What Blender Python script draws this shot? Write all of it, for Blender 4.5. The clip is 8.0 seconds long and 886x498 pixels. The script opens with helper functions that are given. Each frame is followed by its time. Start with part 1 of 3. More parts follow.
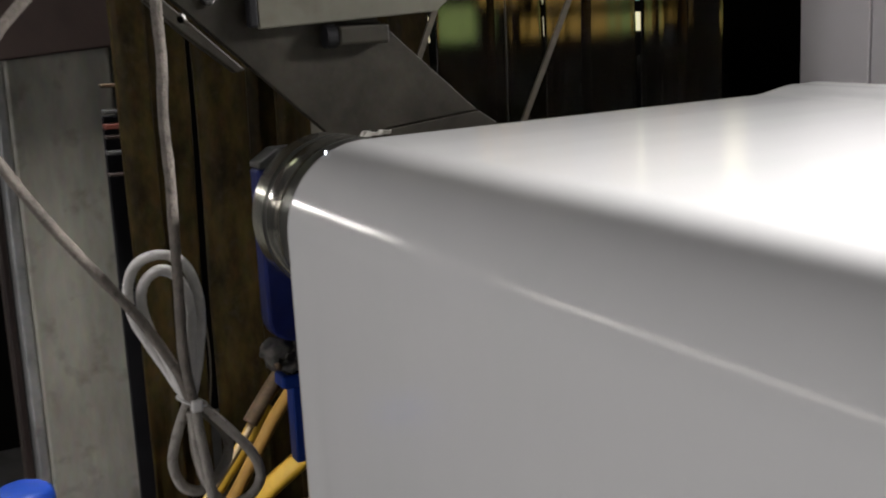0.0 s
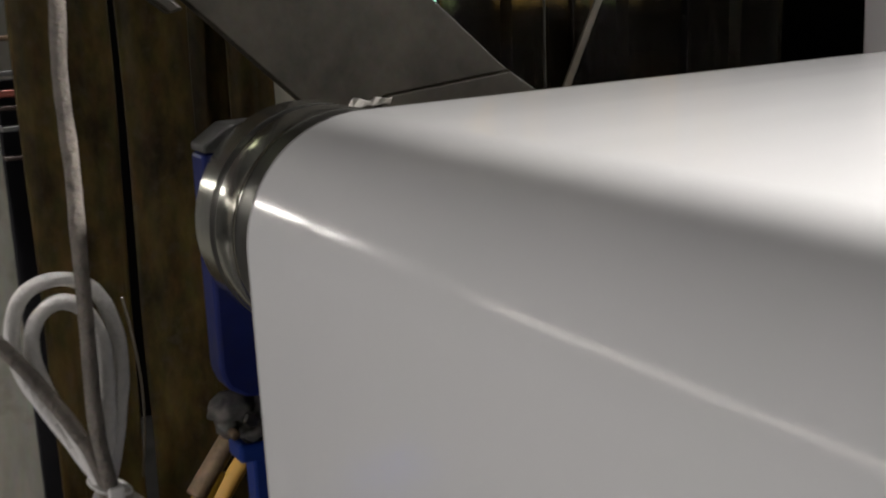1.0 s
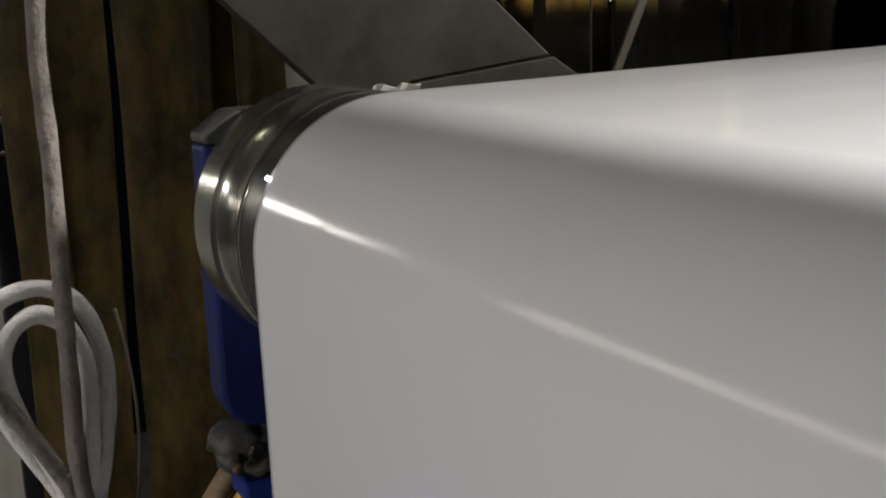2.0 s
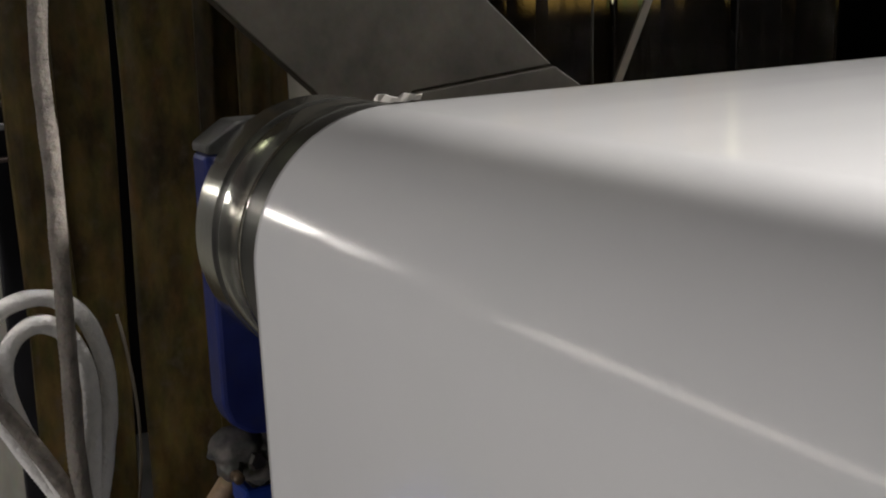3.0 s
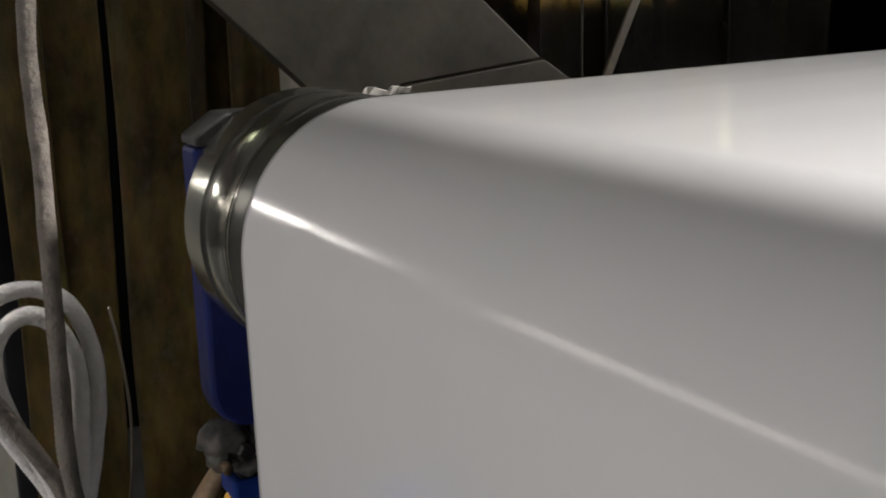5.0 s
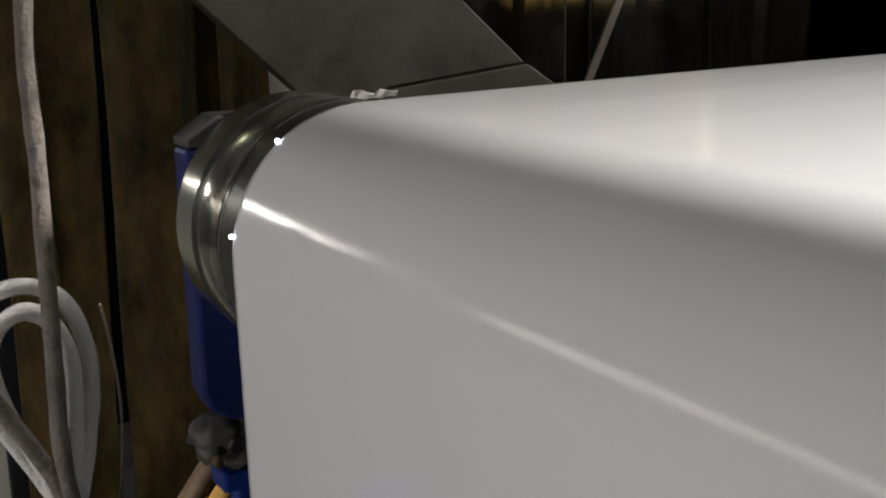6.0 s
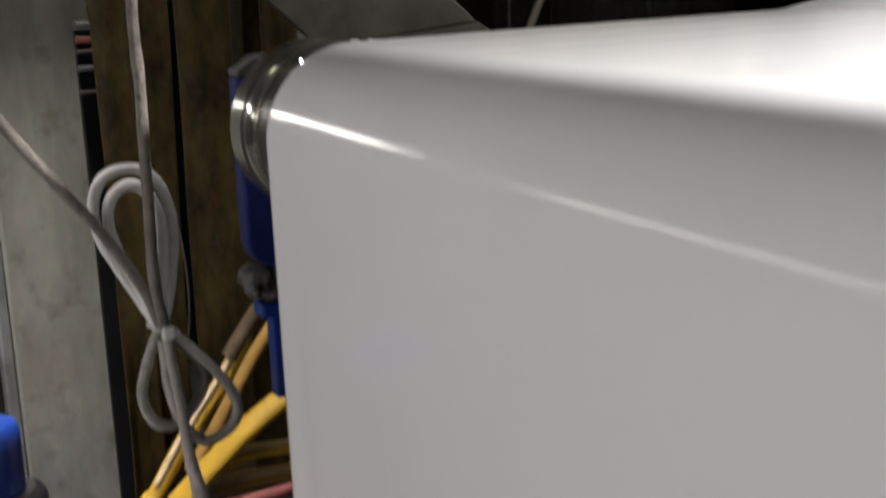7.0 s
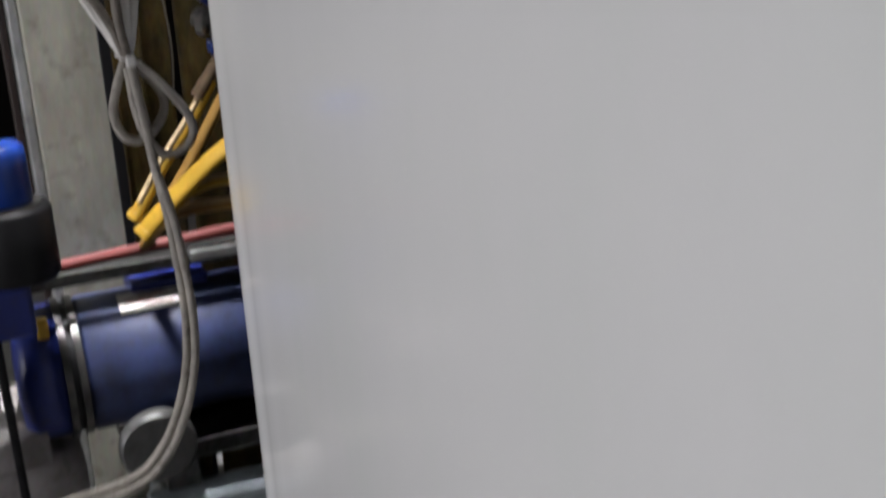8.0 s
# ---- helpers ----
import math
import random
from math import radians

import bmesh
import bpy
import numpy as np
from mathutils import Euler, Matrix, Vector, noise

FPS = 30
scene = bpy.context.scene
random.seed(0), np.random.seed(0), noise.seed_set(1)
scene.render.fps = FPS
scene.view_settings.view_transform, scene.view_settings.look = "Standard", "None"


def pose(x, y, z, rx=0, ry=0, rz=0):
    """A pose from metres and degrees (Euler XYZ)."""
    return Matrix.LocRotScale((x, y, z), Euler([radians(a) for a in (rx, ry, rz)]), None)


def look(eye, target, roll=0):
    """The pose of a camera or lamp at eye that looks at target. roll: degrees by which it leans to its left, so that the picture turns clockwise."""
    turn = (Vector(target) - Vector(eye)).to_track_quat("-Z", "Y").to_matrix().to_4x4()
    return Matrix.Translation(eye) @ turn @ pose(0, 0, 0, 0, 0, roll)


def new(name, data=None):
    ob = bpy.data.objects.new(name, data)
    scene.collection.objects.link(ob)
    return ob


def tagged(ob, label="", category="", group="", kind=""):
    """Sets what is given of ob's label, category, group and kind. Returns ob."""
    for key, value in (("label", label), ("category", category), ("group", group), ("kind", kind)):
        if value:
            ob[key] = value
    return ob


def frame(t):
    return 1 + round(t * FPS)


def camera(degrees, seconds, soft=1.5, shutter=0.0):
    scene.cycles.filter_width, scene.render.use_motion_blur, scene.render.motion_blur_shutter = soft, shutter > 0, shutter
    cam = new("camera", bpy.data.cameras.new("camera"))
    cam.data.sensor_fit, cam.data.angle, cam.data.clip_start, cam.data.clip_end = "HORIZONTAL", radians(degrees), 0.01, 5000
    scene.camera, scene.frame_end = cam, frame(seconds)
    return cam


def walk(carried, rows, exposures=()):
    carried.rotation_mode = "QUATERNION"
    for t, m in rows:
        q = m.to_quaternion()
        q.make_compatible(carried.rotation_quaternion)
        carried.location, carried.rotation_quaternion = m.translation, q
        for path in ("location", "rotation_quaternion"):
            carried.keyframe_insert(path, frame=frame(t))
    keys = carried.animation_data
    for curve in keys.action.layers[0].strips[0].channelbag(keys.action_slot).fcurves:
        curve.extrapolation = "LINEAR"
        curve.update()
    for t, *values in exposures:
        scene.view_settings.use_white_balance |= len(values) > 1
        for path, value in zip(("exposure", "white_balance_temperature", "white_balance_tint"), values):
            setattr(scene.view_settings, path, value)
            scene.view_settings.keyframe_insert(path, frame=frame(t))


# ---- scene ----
cam = camera(40.93, 8.0, soft=2.0, shutter=0.5)
PATH = [
    (0.0, pose(1.0069, -0.4247, 1.1943, 78.544, 2.724, 63.012)),
    (0.5, pose(0.8359, -0.3782, 1.1908, 77.311, 2.674, 61.416)),
    (1.0, pose(0.6704, -0.3109, 1.1567, 77.221, 2.418, 60.855)),
    (1.5, pose(0.5649, -0.2689, 1.1408, 76.435, 2.216, 61.012)),
    (2.0, pose(0.5674, -0.2748, 1.1307, 77.791, 2.130, 61.317)),
    (3.5, pose(0.5696, -0.2730, 1.1396, 77.747, 1.896, 61.535)),
    (4.0, pose(0.5731, -0.2763, 1.1320, 77.814, 1.812, 61.332)),
    (4.5, pose(0.5730, -0.2696, 1.1348, 77.592, 1.928, 61.626)),
    (6.0, pose(0.5924, -0.2787, 1.1426, 77.350, 1.506, 60.818)),
    (6.5, pose(0.7588, -0.3385, 1.1567, 78.269, 1.811, 62.370)),
    (6.8, pose(0.8653, -0.3680, 1.1505, 77.494, 2.036, 63.117)),
    (7.0, pose(0.9352, -0.3876, 1.1350, 76.826, 1.957, 63.023)),
    (7.2, pose(0.9975, -0.3935, 1.1193, 75.008, 2.151, 63.072)),
    (7.5, pose(1.0873, -0.3867, 1.0978, 73.472, 1.858, 63.750)),
    (7.8, pose(1.1817, -0.3592, 1.0790, 71.755, 2.158, 65.598)),
    (8.0, pose(1.2455, -0.3319, 1.0665, 69.889, 2.462, 67.108)),
]
walk(cam, PATH, exposures=[(0.0, 0.0, 6560, 10), (1.0, 0.05, 6700, 10), (6.0, 0.08, 6700, 10), (6.5, 0.12, 6650, 10), (7.0, 0.27, 6600, 10), (7.5, 0.42, 6500, 10), (8.0, 0.54, 6350, 10)])

# ---- light: a dim hall lit by added, unseen area lamps ----
world = bpy.data.worlds.new("hall")
scene.world = world
world.use_nodes = True
world.node_tree.nodes["Background"].inputs[0].default_value = (0.8, 0.9, 1.0, 1)
world.node_tree.nodes["Background"].inputs[1].default_value = 0.012


def tube_lamp(where, size, watts, target, colour=(1.0, 0.97, 0.98), spread=180):
    data = bpy.data.lights.new("tube_light", "AREA")
    data.shape, data.size, data.size_y = "RECTANGLE", size[0], size[1]
    data.energy, data.color, data.spread = watts, colour, radians(spread)
    ob = new("tube_light", data)
    ob.matrix_world = look(where, target)
    return ob


# two added lamps behind brighten the film's top, spread cut to spare the cable
tube_lamp((1.15, 1.35, 1.75), (0.9, 0.25), 14, (0.98, 0.50, 1.08), spread=64)
tube_lamp((1.55, 2.0, 2.1), (1.2, 0.3), 46, (1.3, 0.3, 1.08), spread=64)
# added broad front fill, then an added narrow spot for post and hoses
tube_lamp((0.8, -4.4, 1.0), (3.0, 1.4), 66, (0.7, 0.0, 0.8), (1.0, 0.97, 1.0))
tube_lamp((-0.30, -0.22, 2.9), (0.12, 0.4), 2.0, (-0.46, -0.17, 0.6), spread=18)


# ---- materials ----
def material(name, colour, rough=0.5, metal=0.0, vary=0.25, scale=8.0, stretch=(1, 1, 1), bump=0.1, fine=120.0,
             tint=None, dirt=0.0, coat=0.0, spec=0.5, alpha_tint=None, alpha=0.0):
    """Principled surface with stains at one scale and grain at another."""
    m = bpy.data.materials.new(name)
    m.use_nodes = True
    nt = m.node_tree
    b = nt.nodes["Principled BSDF"]
    tc = nt.nodes.new("ShaderNodeTexCoord")
    mp = nt.nodes.new("ShaderNodeMapping")
    mp.inputs["Scale"].default_value = stretch
    nt.links.new(tc.outputs["Object"], mp.inputs["Vector"])
    big = nt.nodes.new("ShaderNodeTexNoise")
    big.inputs["Scale"].default_value, big.inputs["Detail"].default_value = scale, 6
    big.inputs["Roughness"].default_value = 0.65
    grain = nt.nodes.new("ShaderNodeTexNoise")
    grain.inputs["Scale"].default_value, grain.inputs["Detail"].default_value = fine, 3
    for n in (big, grain):
        nt.links.new(mp.outputs["Vector"], n.inputs["Vector"])
    ramp = nt.nodes.new("ShaderNodeValToRGB")
    dark = tint or tuple(c * (1 - vary) for c in colour)
    lite = tuple(min(1, c * (1 + vary)) for c in colour)
    ramp.color_ramp.elements[0].position, ramp.color_ramp.elements[0].color = 0.32, (*dark, 1)
    ramp.color_ramp.elements[1].position, ramp.color_ramp.elements[1].color = 0.68, (*lite, 1)
    mid = ramp.color_ramp.elements.new(0.5)
    mid.color = (*colour, 1)
    nt.links.new(big.outputs["Fac"], ramp.inputs["Fac"])
    mix = nt.nodes.new("ShaderNodeMix")
    mix.data_type, mix.blend_type = "RGBA", "OVERLAY"
    mix.inputs[0].default_value = min(1.0, vary * 1.2)
    nt.links.new(ramp.outputs["Color"], mix.inputs[6])
    nt.links.new(grain.outputs["Color"], mix.inputs[7])
    hue = nt.nodes.new("ShaderNodeHueSaturation")
    hue.inputs["Saturation"].default_value = 1.0
    nt.links.new(mix.outputs[2], hue.inputs["Color"])
    bw = nt.nodes.new("ShaderNodeMix")
    bw.data_type, bw.blend_type = "RGBA", "MIX"
    bw.inputs[0].default_value = 0.35
    nt.links.new(ramp.outputs["Color"], bw.inputs[6])
    nt.links.new(hue.outputs["Color"], bw.inputs[7])
    out = bw.outputs[2]
    if dirt:
        spots = nt.nodes.new("ShaderNodeTexNoise")
        spots.inputs["Scale"].default_value, spots.inputs["Detail"].default_value = scale * 3.1, 8
        nt.links.new(tc.outputs["Object"], spots.inputs["Vector"])
        cut = nt.nodes.new("ShaderNodeMapRange")
        cut.inputs[1].default_value, cut.inputs[2].default_value = 0.55, 0.75
        cut.inputs[4].default_value = dirt
        nt.links.new(spots.outputs["Fac"], cut.inputs[0])
        soil = nt.nodes.new("ShaderNodeMix")
        soil.data_type = "RGBA"
        nt.links.new(cut.outputs[0], soil.inputs[0])
        nt.links.new(out, soil.inputs[6])
        soil.inputs[7].default_value = (0.035, 0.028, 0.02, 1)
        out = soil.outputs[2]
    nt.links.new(out, b.inputs["Base Color"])
    rr = nt.nodes.new("ShaderNodeMapRange")
    rr.inputs[3].default_value, rr.inputs[4].default_value = max(0.02, rough * 0.75), min(1, rough * 1.3)
    nt.links.new(big.outputs["Fac"], rr.inputs[0])
    nt.links.new(rr.outputs[0], b.inputs["Roughness"])
    b.inputs["Metallic"].default_value = metal
    b.inputs["Specular IOR Level"].default_value = spec
    b.inputs["Coat Weight"].default_value = coat
    if bump:
        bp = nt.nodes.new("ShaderNodeBump")
        bp.inputs["Strength"].default_value, bp.inputs["Distance"].default_value = bump, 0.002
        nt.links.new(grain.outputs["Fac"], bp.inputs["Height"])
        nt.links.new(bp.outputs["Normal"], b.inputs["Normal"])
    if alpha:
        tr = nt.nodes.new("ShaderNodeBsdfRefraction")
        tr.inputs["Color"].default_value = (*alpha_tint, 1)
        tr.inputs["Roughness"].default_value, tr.inputs["IOR"].default_value = 0.16, 1.25
        ms = nt.nodes.new("ShaderNodeMixShader")
        ms.inputs[0].default_value = alpha
        nt.links.new(b.outputs[0], ms.inputs[1])
        nt.links.new(tr.outputs[0], ms.inputs[2])
        nt.links.new(ms.outputs[0], nt.nodes["Material Output"].inputs[0])
    return m


def glow(name, colour, power):
    m = bpy.data.materials.new(name)
    m.use_nodes = True
    b = m.node_tree.nodes["Principled BSDF"]
    b.inputs["Base Color"].default_value = (*colour, 1)
    b.inputs["Emission Color"].default_value = (*colour, 1)
    b.inputs["Emission Strength"].default_value = power
    return m


def film_material():
    """White plastic: faint lengthwise streaks in the gloss, nearly even colour."""
    m = material("white_film", (0.79, 0.797, 0.785), rough=0.2, vary=0.012, scale=3.0, stretch=(2.2, 0.7, 0.7), bump=0.0, spec=0.5, tint=(0.772, 0.790, 0.768))
    nt = m.node_tree
    tc = nt.nodes.new("ShaderNodeTexCoord")
    mp = nt.nodes.new("ShaderNodeMapping")
    mp.inputs["Scale"].default_value = (16, 0.6, 0.6)
    st = nt.nodes.new("ShaderNodeTexNoise")
    st.inputs["Scale"].default_value, st.inputs["Detail"].default_value = 1.0, 4
    mr = nt.nodes.new("ShaderNodeMapRange")
    mr.inputs[1].default_value, mr.inputs[2].default_value = 0.3, 0.7
    mr.inputs[3].default_value, mr.inputs[4].default_value = 0.13, 0.16
    nt.links.new(tc.outputs["Object"], mp.inputs["Vector"])
    nt.links.new(mp.outputs["Vector"], st.inputs["Vector"])
    nt.links.new(st.outputs["Fac"], mr.inputs[0])
    b = nt.nodes["Principled BSDF"]
    nt.links.new(mr.outputs[0], b.inputs["Roughness"])
    return m


FILM = film_material()
CHROME = material("roller_steel", (0.60, 0.60, 0.55), rough=0.17, metal=0.96, vary=0.04, scale=5, stretch=(4, 1, 1), bump=0.0, fine=9)
# groove and barrel share a darker steel than the rim
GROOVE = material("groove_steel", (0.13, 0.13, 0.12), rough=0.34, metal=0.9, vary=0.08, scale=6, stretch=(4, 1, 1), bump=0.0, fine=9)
ARM = material("arm_steel", (0.031, 0.0275, 0.0200), rough=0.5, metal=0.2, vary=0.45, scale=16, bump=0.08, fine=160, dirt=0.6, spec=0.25)
PLATE = material("painted_plate", (0.13, 0.125, 0.095), rough=0.55, vary=0.14, scale=7, bump=0.05, dirt=0.45, spec=0.3)
POST = material("post_steel", (0.35, 0.34, 0.285), rough=0.45, metal=0.2, vary=0.32, scale=9, stretch=(1, 1, 0.35), bump=0.04, dirt=0.45)
BEAM = material("brown_paint", (0.029, 0.018, 0.0145), rough=0.45, vary=0.3, scale=9, bump=0.1, dirt=0.5)
BLUE = material("blue_paint", (0.012, 0.022, 0.14), rough=0.38, vary=0.25, scale=14, bump=0.08, dirt=0.35)
BLUE2 = material("bright_blue", (0.010, 0.045, 0.28), rough=0.35, vary=0.12, scale=14, bump=0.03)
MOTOR = material("motor_blue", (0.020, 0.030, 0.088), rough=0.55, vary=0.55, scale=11, bump=0.12, dirt=0.3, fine=90)
BLACK = material("black_plastic", (0.006, 0.006, 0.007), rough=0.5, vary=0.3, scale=20, bump=0.05, spec=0.25)
IRON = material("greasy_iron", (0.07, 0.068, 0.065), rough=0.33, metal=0.7, vary=0.5, scale=35, bump=0.4, fine=60, dirt=0.5)
CASTING = material("greasy_casting", (0.13, 0.125, 0.115), rough=0.5, metal=0.2, vary=0.5, scale=45, bump=0.5, fine=90, dirt=0.5, spec=0.3)
# one cable in three tones: light and shade put into colour, besides grime
BRAID_CLEAN_LIT = material("clean_lit_sleeve", (0.80, 0.78, 0.74), rough=0.85, vary=0.12, scale=30, bump=0.9, fine=330, dirt=0.12)
BRAID_GRIMY_SHADED = material("grimy_shaded_sleeve", (0.19, 0.168, 0.142), rough=0.85, vary=0.35, scale=34, bump=0.9, fine=330, dirt=0.6)
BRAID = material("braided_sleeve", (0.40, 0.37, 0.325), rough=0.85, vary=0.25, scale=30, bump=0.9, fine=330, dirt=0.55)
TIE = material("nylon_tie", (0.72, 0.71, 0.68), rough=0.35, vary=0.06, scale=30, bump=0.0)
YELLOW = material("yellow_hose", (0.45, 0.27, 0.02), rough=0.45, vary=0.15, scale=20, bump=0.08, dirt=0.25)
OCHRE = material("ochre_hose", (0.27, 0.15, 0.03), rough=0.45, vary=0.2, scale=20, bump=0.08, dirt=0.3)
LIT_HOSE_TOP = material("lit_hose_top", (0.40, 0.30, 0.16), rough=0.5, vary=0.2, scale=20, bump=0.08, dirt=0.3)
FITTING = material("brown_metal", (0.13, 0.09, 0.055), rough=0.4, metal=0.5, vary=0.4, scale=30, bump=0.15, dirt=0.4)
CAPSTEEL = material("grey_steel", (0.085, 0.085, 0.082), rough=0.42, metal=0.3, vary=0.3, scale=25, bump=0.1, dirt=0.4)
PALESTEEL = material("pale_steel", (0.085, 0.072, 0.052), rough=0.4, metal=0.3, vary=0.4, scale=40, bump=0.1, dirt=0.3)
RED = material("red_paint", (0.13, 0.018, 0.014), rough=0.6, vary=0.2, scale=15, bump=0.06, dirt=0.3)
RUST = material("rust_red_paint", (0.13, 0.028, 0.016), rough=0.6, vary=0.4, scale=40, bump=0.1, dirt=0.5)
RAIL = material("zinc_rail", (0.45, 0.46, 0.45), rough=0.35, metal=0.7, vary=0.2, scale=15, bump=0.06, dirt=0.3)
AMBER = material("amber_pvc", (0.032, 0.0225, 0.0070), rough=0.5, vary=0.9, scale=26, stretch=(1, 1.2, 0.55), bump=0.05, fine=70,
                 tint=(0.0105, 0.0078, 0.0034), dirt=0.8, alpha=0.06, alpha_tint=(0.75, 0.55, 0.22), spec=0.1)
MILKY = material("milky_pvc", (0.30, 0.28, 0.225), rough=0.4, vary=0.15, scale=12, stretch=(1, 1, 0.3), bump=0.04, dirt=0.2)
CURL = material("curled_pvc_edge", (0.028, 0.022, 0.013), rough=0.45, vary=0.3, scale=30, bump=0.05)
CLEAR = material("clear_amber_pvc", (0.010, 0.0075, 0.0035), rough=0.2, vary=0.5, scale=6, stretch=(1, 1.5, 0.3), bump=0.05, fine=40,
                 dirt=0.6, alpha=0.6, alpha_tint=(0.66, 0.55, 0.34), spec=0.2)
CONCRETE = material("concrete", (0.18, 0.175, 0.165), rough=0.75, vary=0.25, scale=3, bump=0.2, dirt=0.4)
PAINTWALL = material("hall_wall", (0.17, 0.17, 0.165), rough=0.8, vary=0.15, scale=2, bump=0.1, dirt=0.2)
# near-black colour stands in for the darkness behind the curtain
UNLIT_BLACK = material("unlit_black", (0.005, 0.0045, 0.004), rough=0.8, vary=0.3, scale=3, bump=0.1, spec=0.05)
CABINET = material("light_panel", (0.82, 0.79, 0.80), rough=0.5, vary=0.03, scale=3, bump=0.02)
TAPE = material("paper_tape", (0.62, 0.60, 0.55), rough=0.7, vary=0.1, scale=60, bump=0.2)
LABEL = material("foil_label", (0.74, 0.72, 0.68), rough=0.4, metal=0.05, vary=0.12, scale=60, bump=0.05)
INK = material("ink", (0.16, 0.05, 0.035), rough=0.6, vary=0.2, scale=30, bump=0.0)
GREYBASE = material("grey_base_paint", (0.30, 0.34, 0.36), rough=0.45, vary=0.15, scale=8, bump=0.06, dirt=0.35)
DUSTY = material("dusty_casting", (0.26, 0.24, 0.235), rough=0.7, vary=0.3, scale=12, bump=0.3, dirt=0.4)
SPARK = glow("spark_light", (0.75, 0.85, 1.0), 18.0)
TUBE = glow("tube_glow", (1.0, 0.97, 0.92), 30.0)
TUBE_DIM = glow("dim_tube_glow", (1.0, 0.95, 0.90), 2.4)
PANE = glow("lit_pane", (0.80, 0.72, 0.46), 1.0)
PANE_REFLECTED = glow("reflected_pane", (1.0, 0.93, 0.78), 1.0)
REFLECT_GLOW = glow("reflection_glow", (0.78, 0.82, 0.55), 2.8)
PANE2 = glow("daylit_pane", (0.45, 0.85, 0.74), 1.1)


# ---- mesh helpers ----
def empty(name, where=(0, 0, 0), **tags):
    ob = new(name)
    ob.location = where
    return tagged(ob, **tags)


def part(name, bm, mat, parent=None, label="", smooth=False, **tags):
    me = bpy.data.meshes.new(name)
    bmesh.ops.recalc_face_normals(bm, faces=bm.faces)
    for f in bm.faces:
        f.smooth = smooth
    bm.to_mesh(me)
    bm.free()
    me.materials.append(mat)
    ob = new(name, me)
    if parent is not None:
        ob.parent = parent
        ob.matrix_parent_inverse = Matrix.Translation(-world_of(parent))
    return tagged(ob, label=label, **tags)


def world_of(ob):
    v = Vector(ob.location)
    return v + world_of(ob.parent) - world_of(ob.parent) if ob.parent else v


def box(lo, hi, bevel=0.0, seg=2, bm=None):
    bm = bm or bmesh.new()
    r = bmesh.ops.create_cube(bm, size=1.0)
    c = [(a + b) / 2 for a, b in zip(lo, hi)]
    s = [b - a for a, b in zip(lo, hi)]
    for v in r["verts"]:
        v.co = Vector((c[0] + v.co.x * s[0], c[1] + v.co.y * s[1], c[2] + v.co.z * s[2]))
    if bevel:
        edges = {e for v in r["verts"] for e in v.link_edges}
        bmesh.ops.bevel(bm, geom=list(edges), offset=bevel, segments=seg, profile=0.5, affect="EDGES")
    return bm


def plate_yz(outline, x0, x1, bevel=0.0):
    """A plate of the given outline (y, z) between two x."""
    bm = bmesh.new()
    f = bm.faces.new([bm.verts.new((x0, y, z)) for y, z in outline])
    r = bmesh.ops.extrude_face_region(bm, geom=[f])
    for v in r["geom"]:
        if isinstance(v, bmesh.types.BMVert):
            v.co.x = x1
    if bevel:
        bmesh.ops.bevel(bm, geom=list(bm.edges), offset=bevel, segments=2, profile=0.5, affect="EDGES")
    return bm


def lathe(profile, axis="x", centre=(0, 0, 0), seg=96):
    """profile: (along, radius)."""
    bm = bmesh.new()
    rings = []
    for a, r in profile:
        ring = []
        for k in range(seg):
            t = 2 * math.pi * k / seg
            u, w = r * math.cos(t), r * math.sin(t)
            p = {"x": (a, u, w), "y": (u, a, w), "z": (u, w, a)}[axis]
            ring.append(bm.verts.new(Vector(centre) + Vector(p)))
        rings.append(ring)
    for r0, r1 in zip(rings, rings[1:]):
        for k in range(seg):
            bm.faces.new((r0[k], r0[(k + 1) % seg], r1[(k + 1) % seg], r1[k]))
    bm.faces.new(rings[0])
    bm.faces.new(rings[-1])
    return bm


def glide(points, steps=8):
    """Catmull-Rom through the points."""
    P = [Vector(p) for p in points]
    P = [2 * P[0] - P[1]] + P + [2 * P[-1] - P[-2]]
    out = []
    for i in range(1, len(P) - 2):
        a, b, c, d = P[i - 1:i + 3]
        for k in range(steps):
            t = k / steps
            out.append(0.5 * (2 * b + (c - a) * t + (2 * a - 5 * b + 4 * c - d) * t * t + (3 * b - a - 3 * c + d) * t ** 3))
    return out + [P[-2]]


def sweep(points, section, steps=8, up=(1, 0, 0), bm=None, wobble=0.0, weave=0.0):
    """A section (u, v) carried along a curve; v leans to up."""
    bm = bm or bmesh.new()
    line = glide(points, steps)
    rings = []
    for i, p in enumerate(line):
        t = (line[min(i + 1, len(line) - 1)] - line[max(i - 1, 0)]).normalized()
        v = (Vector(up) - t * t.dot(Vector(up))).normalized()
        u = v.cross(t)
        k = 1 + wobble * noise.noise(p * 60)
        rings.append([bm.verts.new(p + (u * a + v * b) * k * (1 + weave * (-1) ** (i + j))) for j, (a, b) in enumerate(section)])
    n = len(section)
    for r0, r1 in zip(rings, rings[1:]):
        for k in range(n):
            bm.faces.new((r0[k], r0[(k + 1) % n], r1[(k + 1) % n], r1[k]))
    bm.faces.new(rings[0])
    bm.faces.new(rings[-1])
    return bm


def round_section(r, n=14):
    return [(r * math.cos(2 * math.pi * k / n), r * math.sin(2 * math.pi * k / n)) for k in range(n)]


def flat_section(w, h, n=5):
    pts = []
    for side, a0 in ((1, -90), (-1, 90)):
        for k in range(n):
            a = radians(a0 + 180 * k / (n - 1))
            pts.append((side * (w / 2 - h / 2) + h / 2 * math.cos(a), h / 2 * math.sin(a)))
    return pts


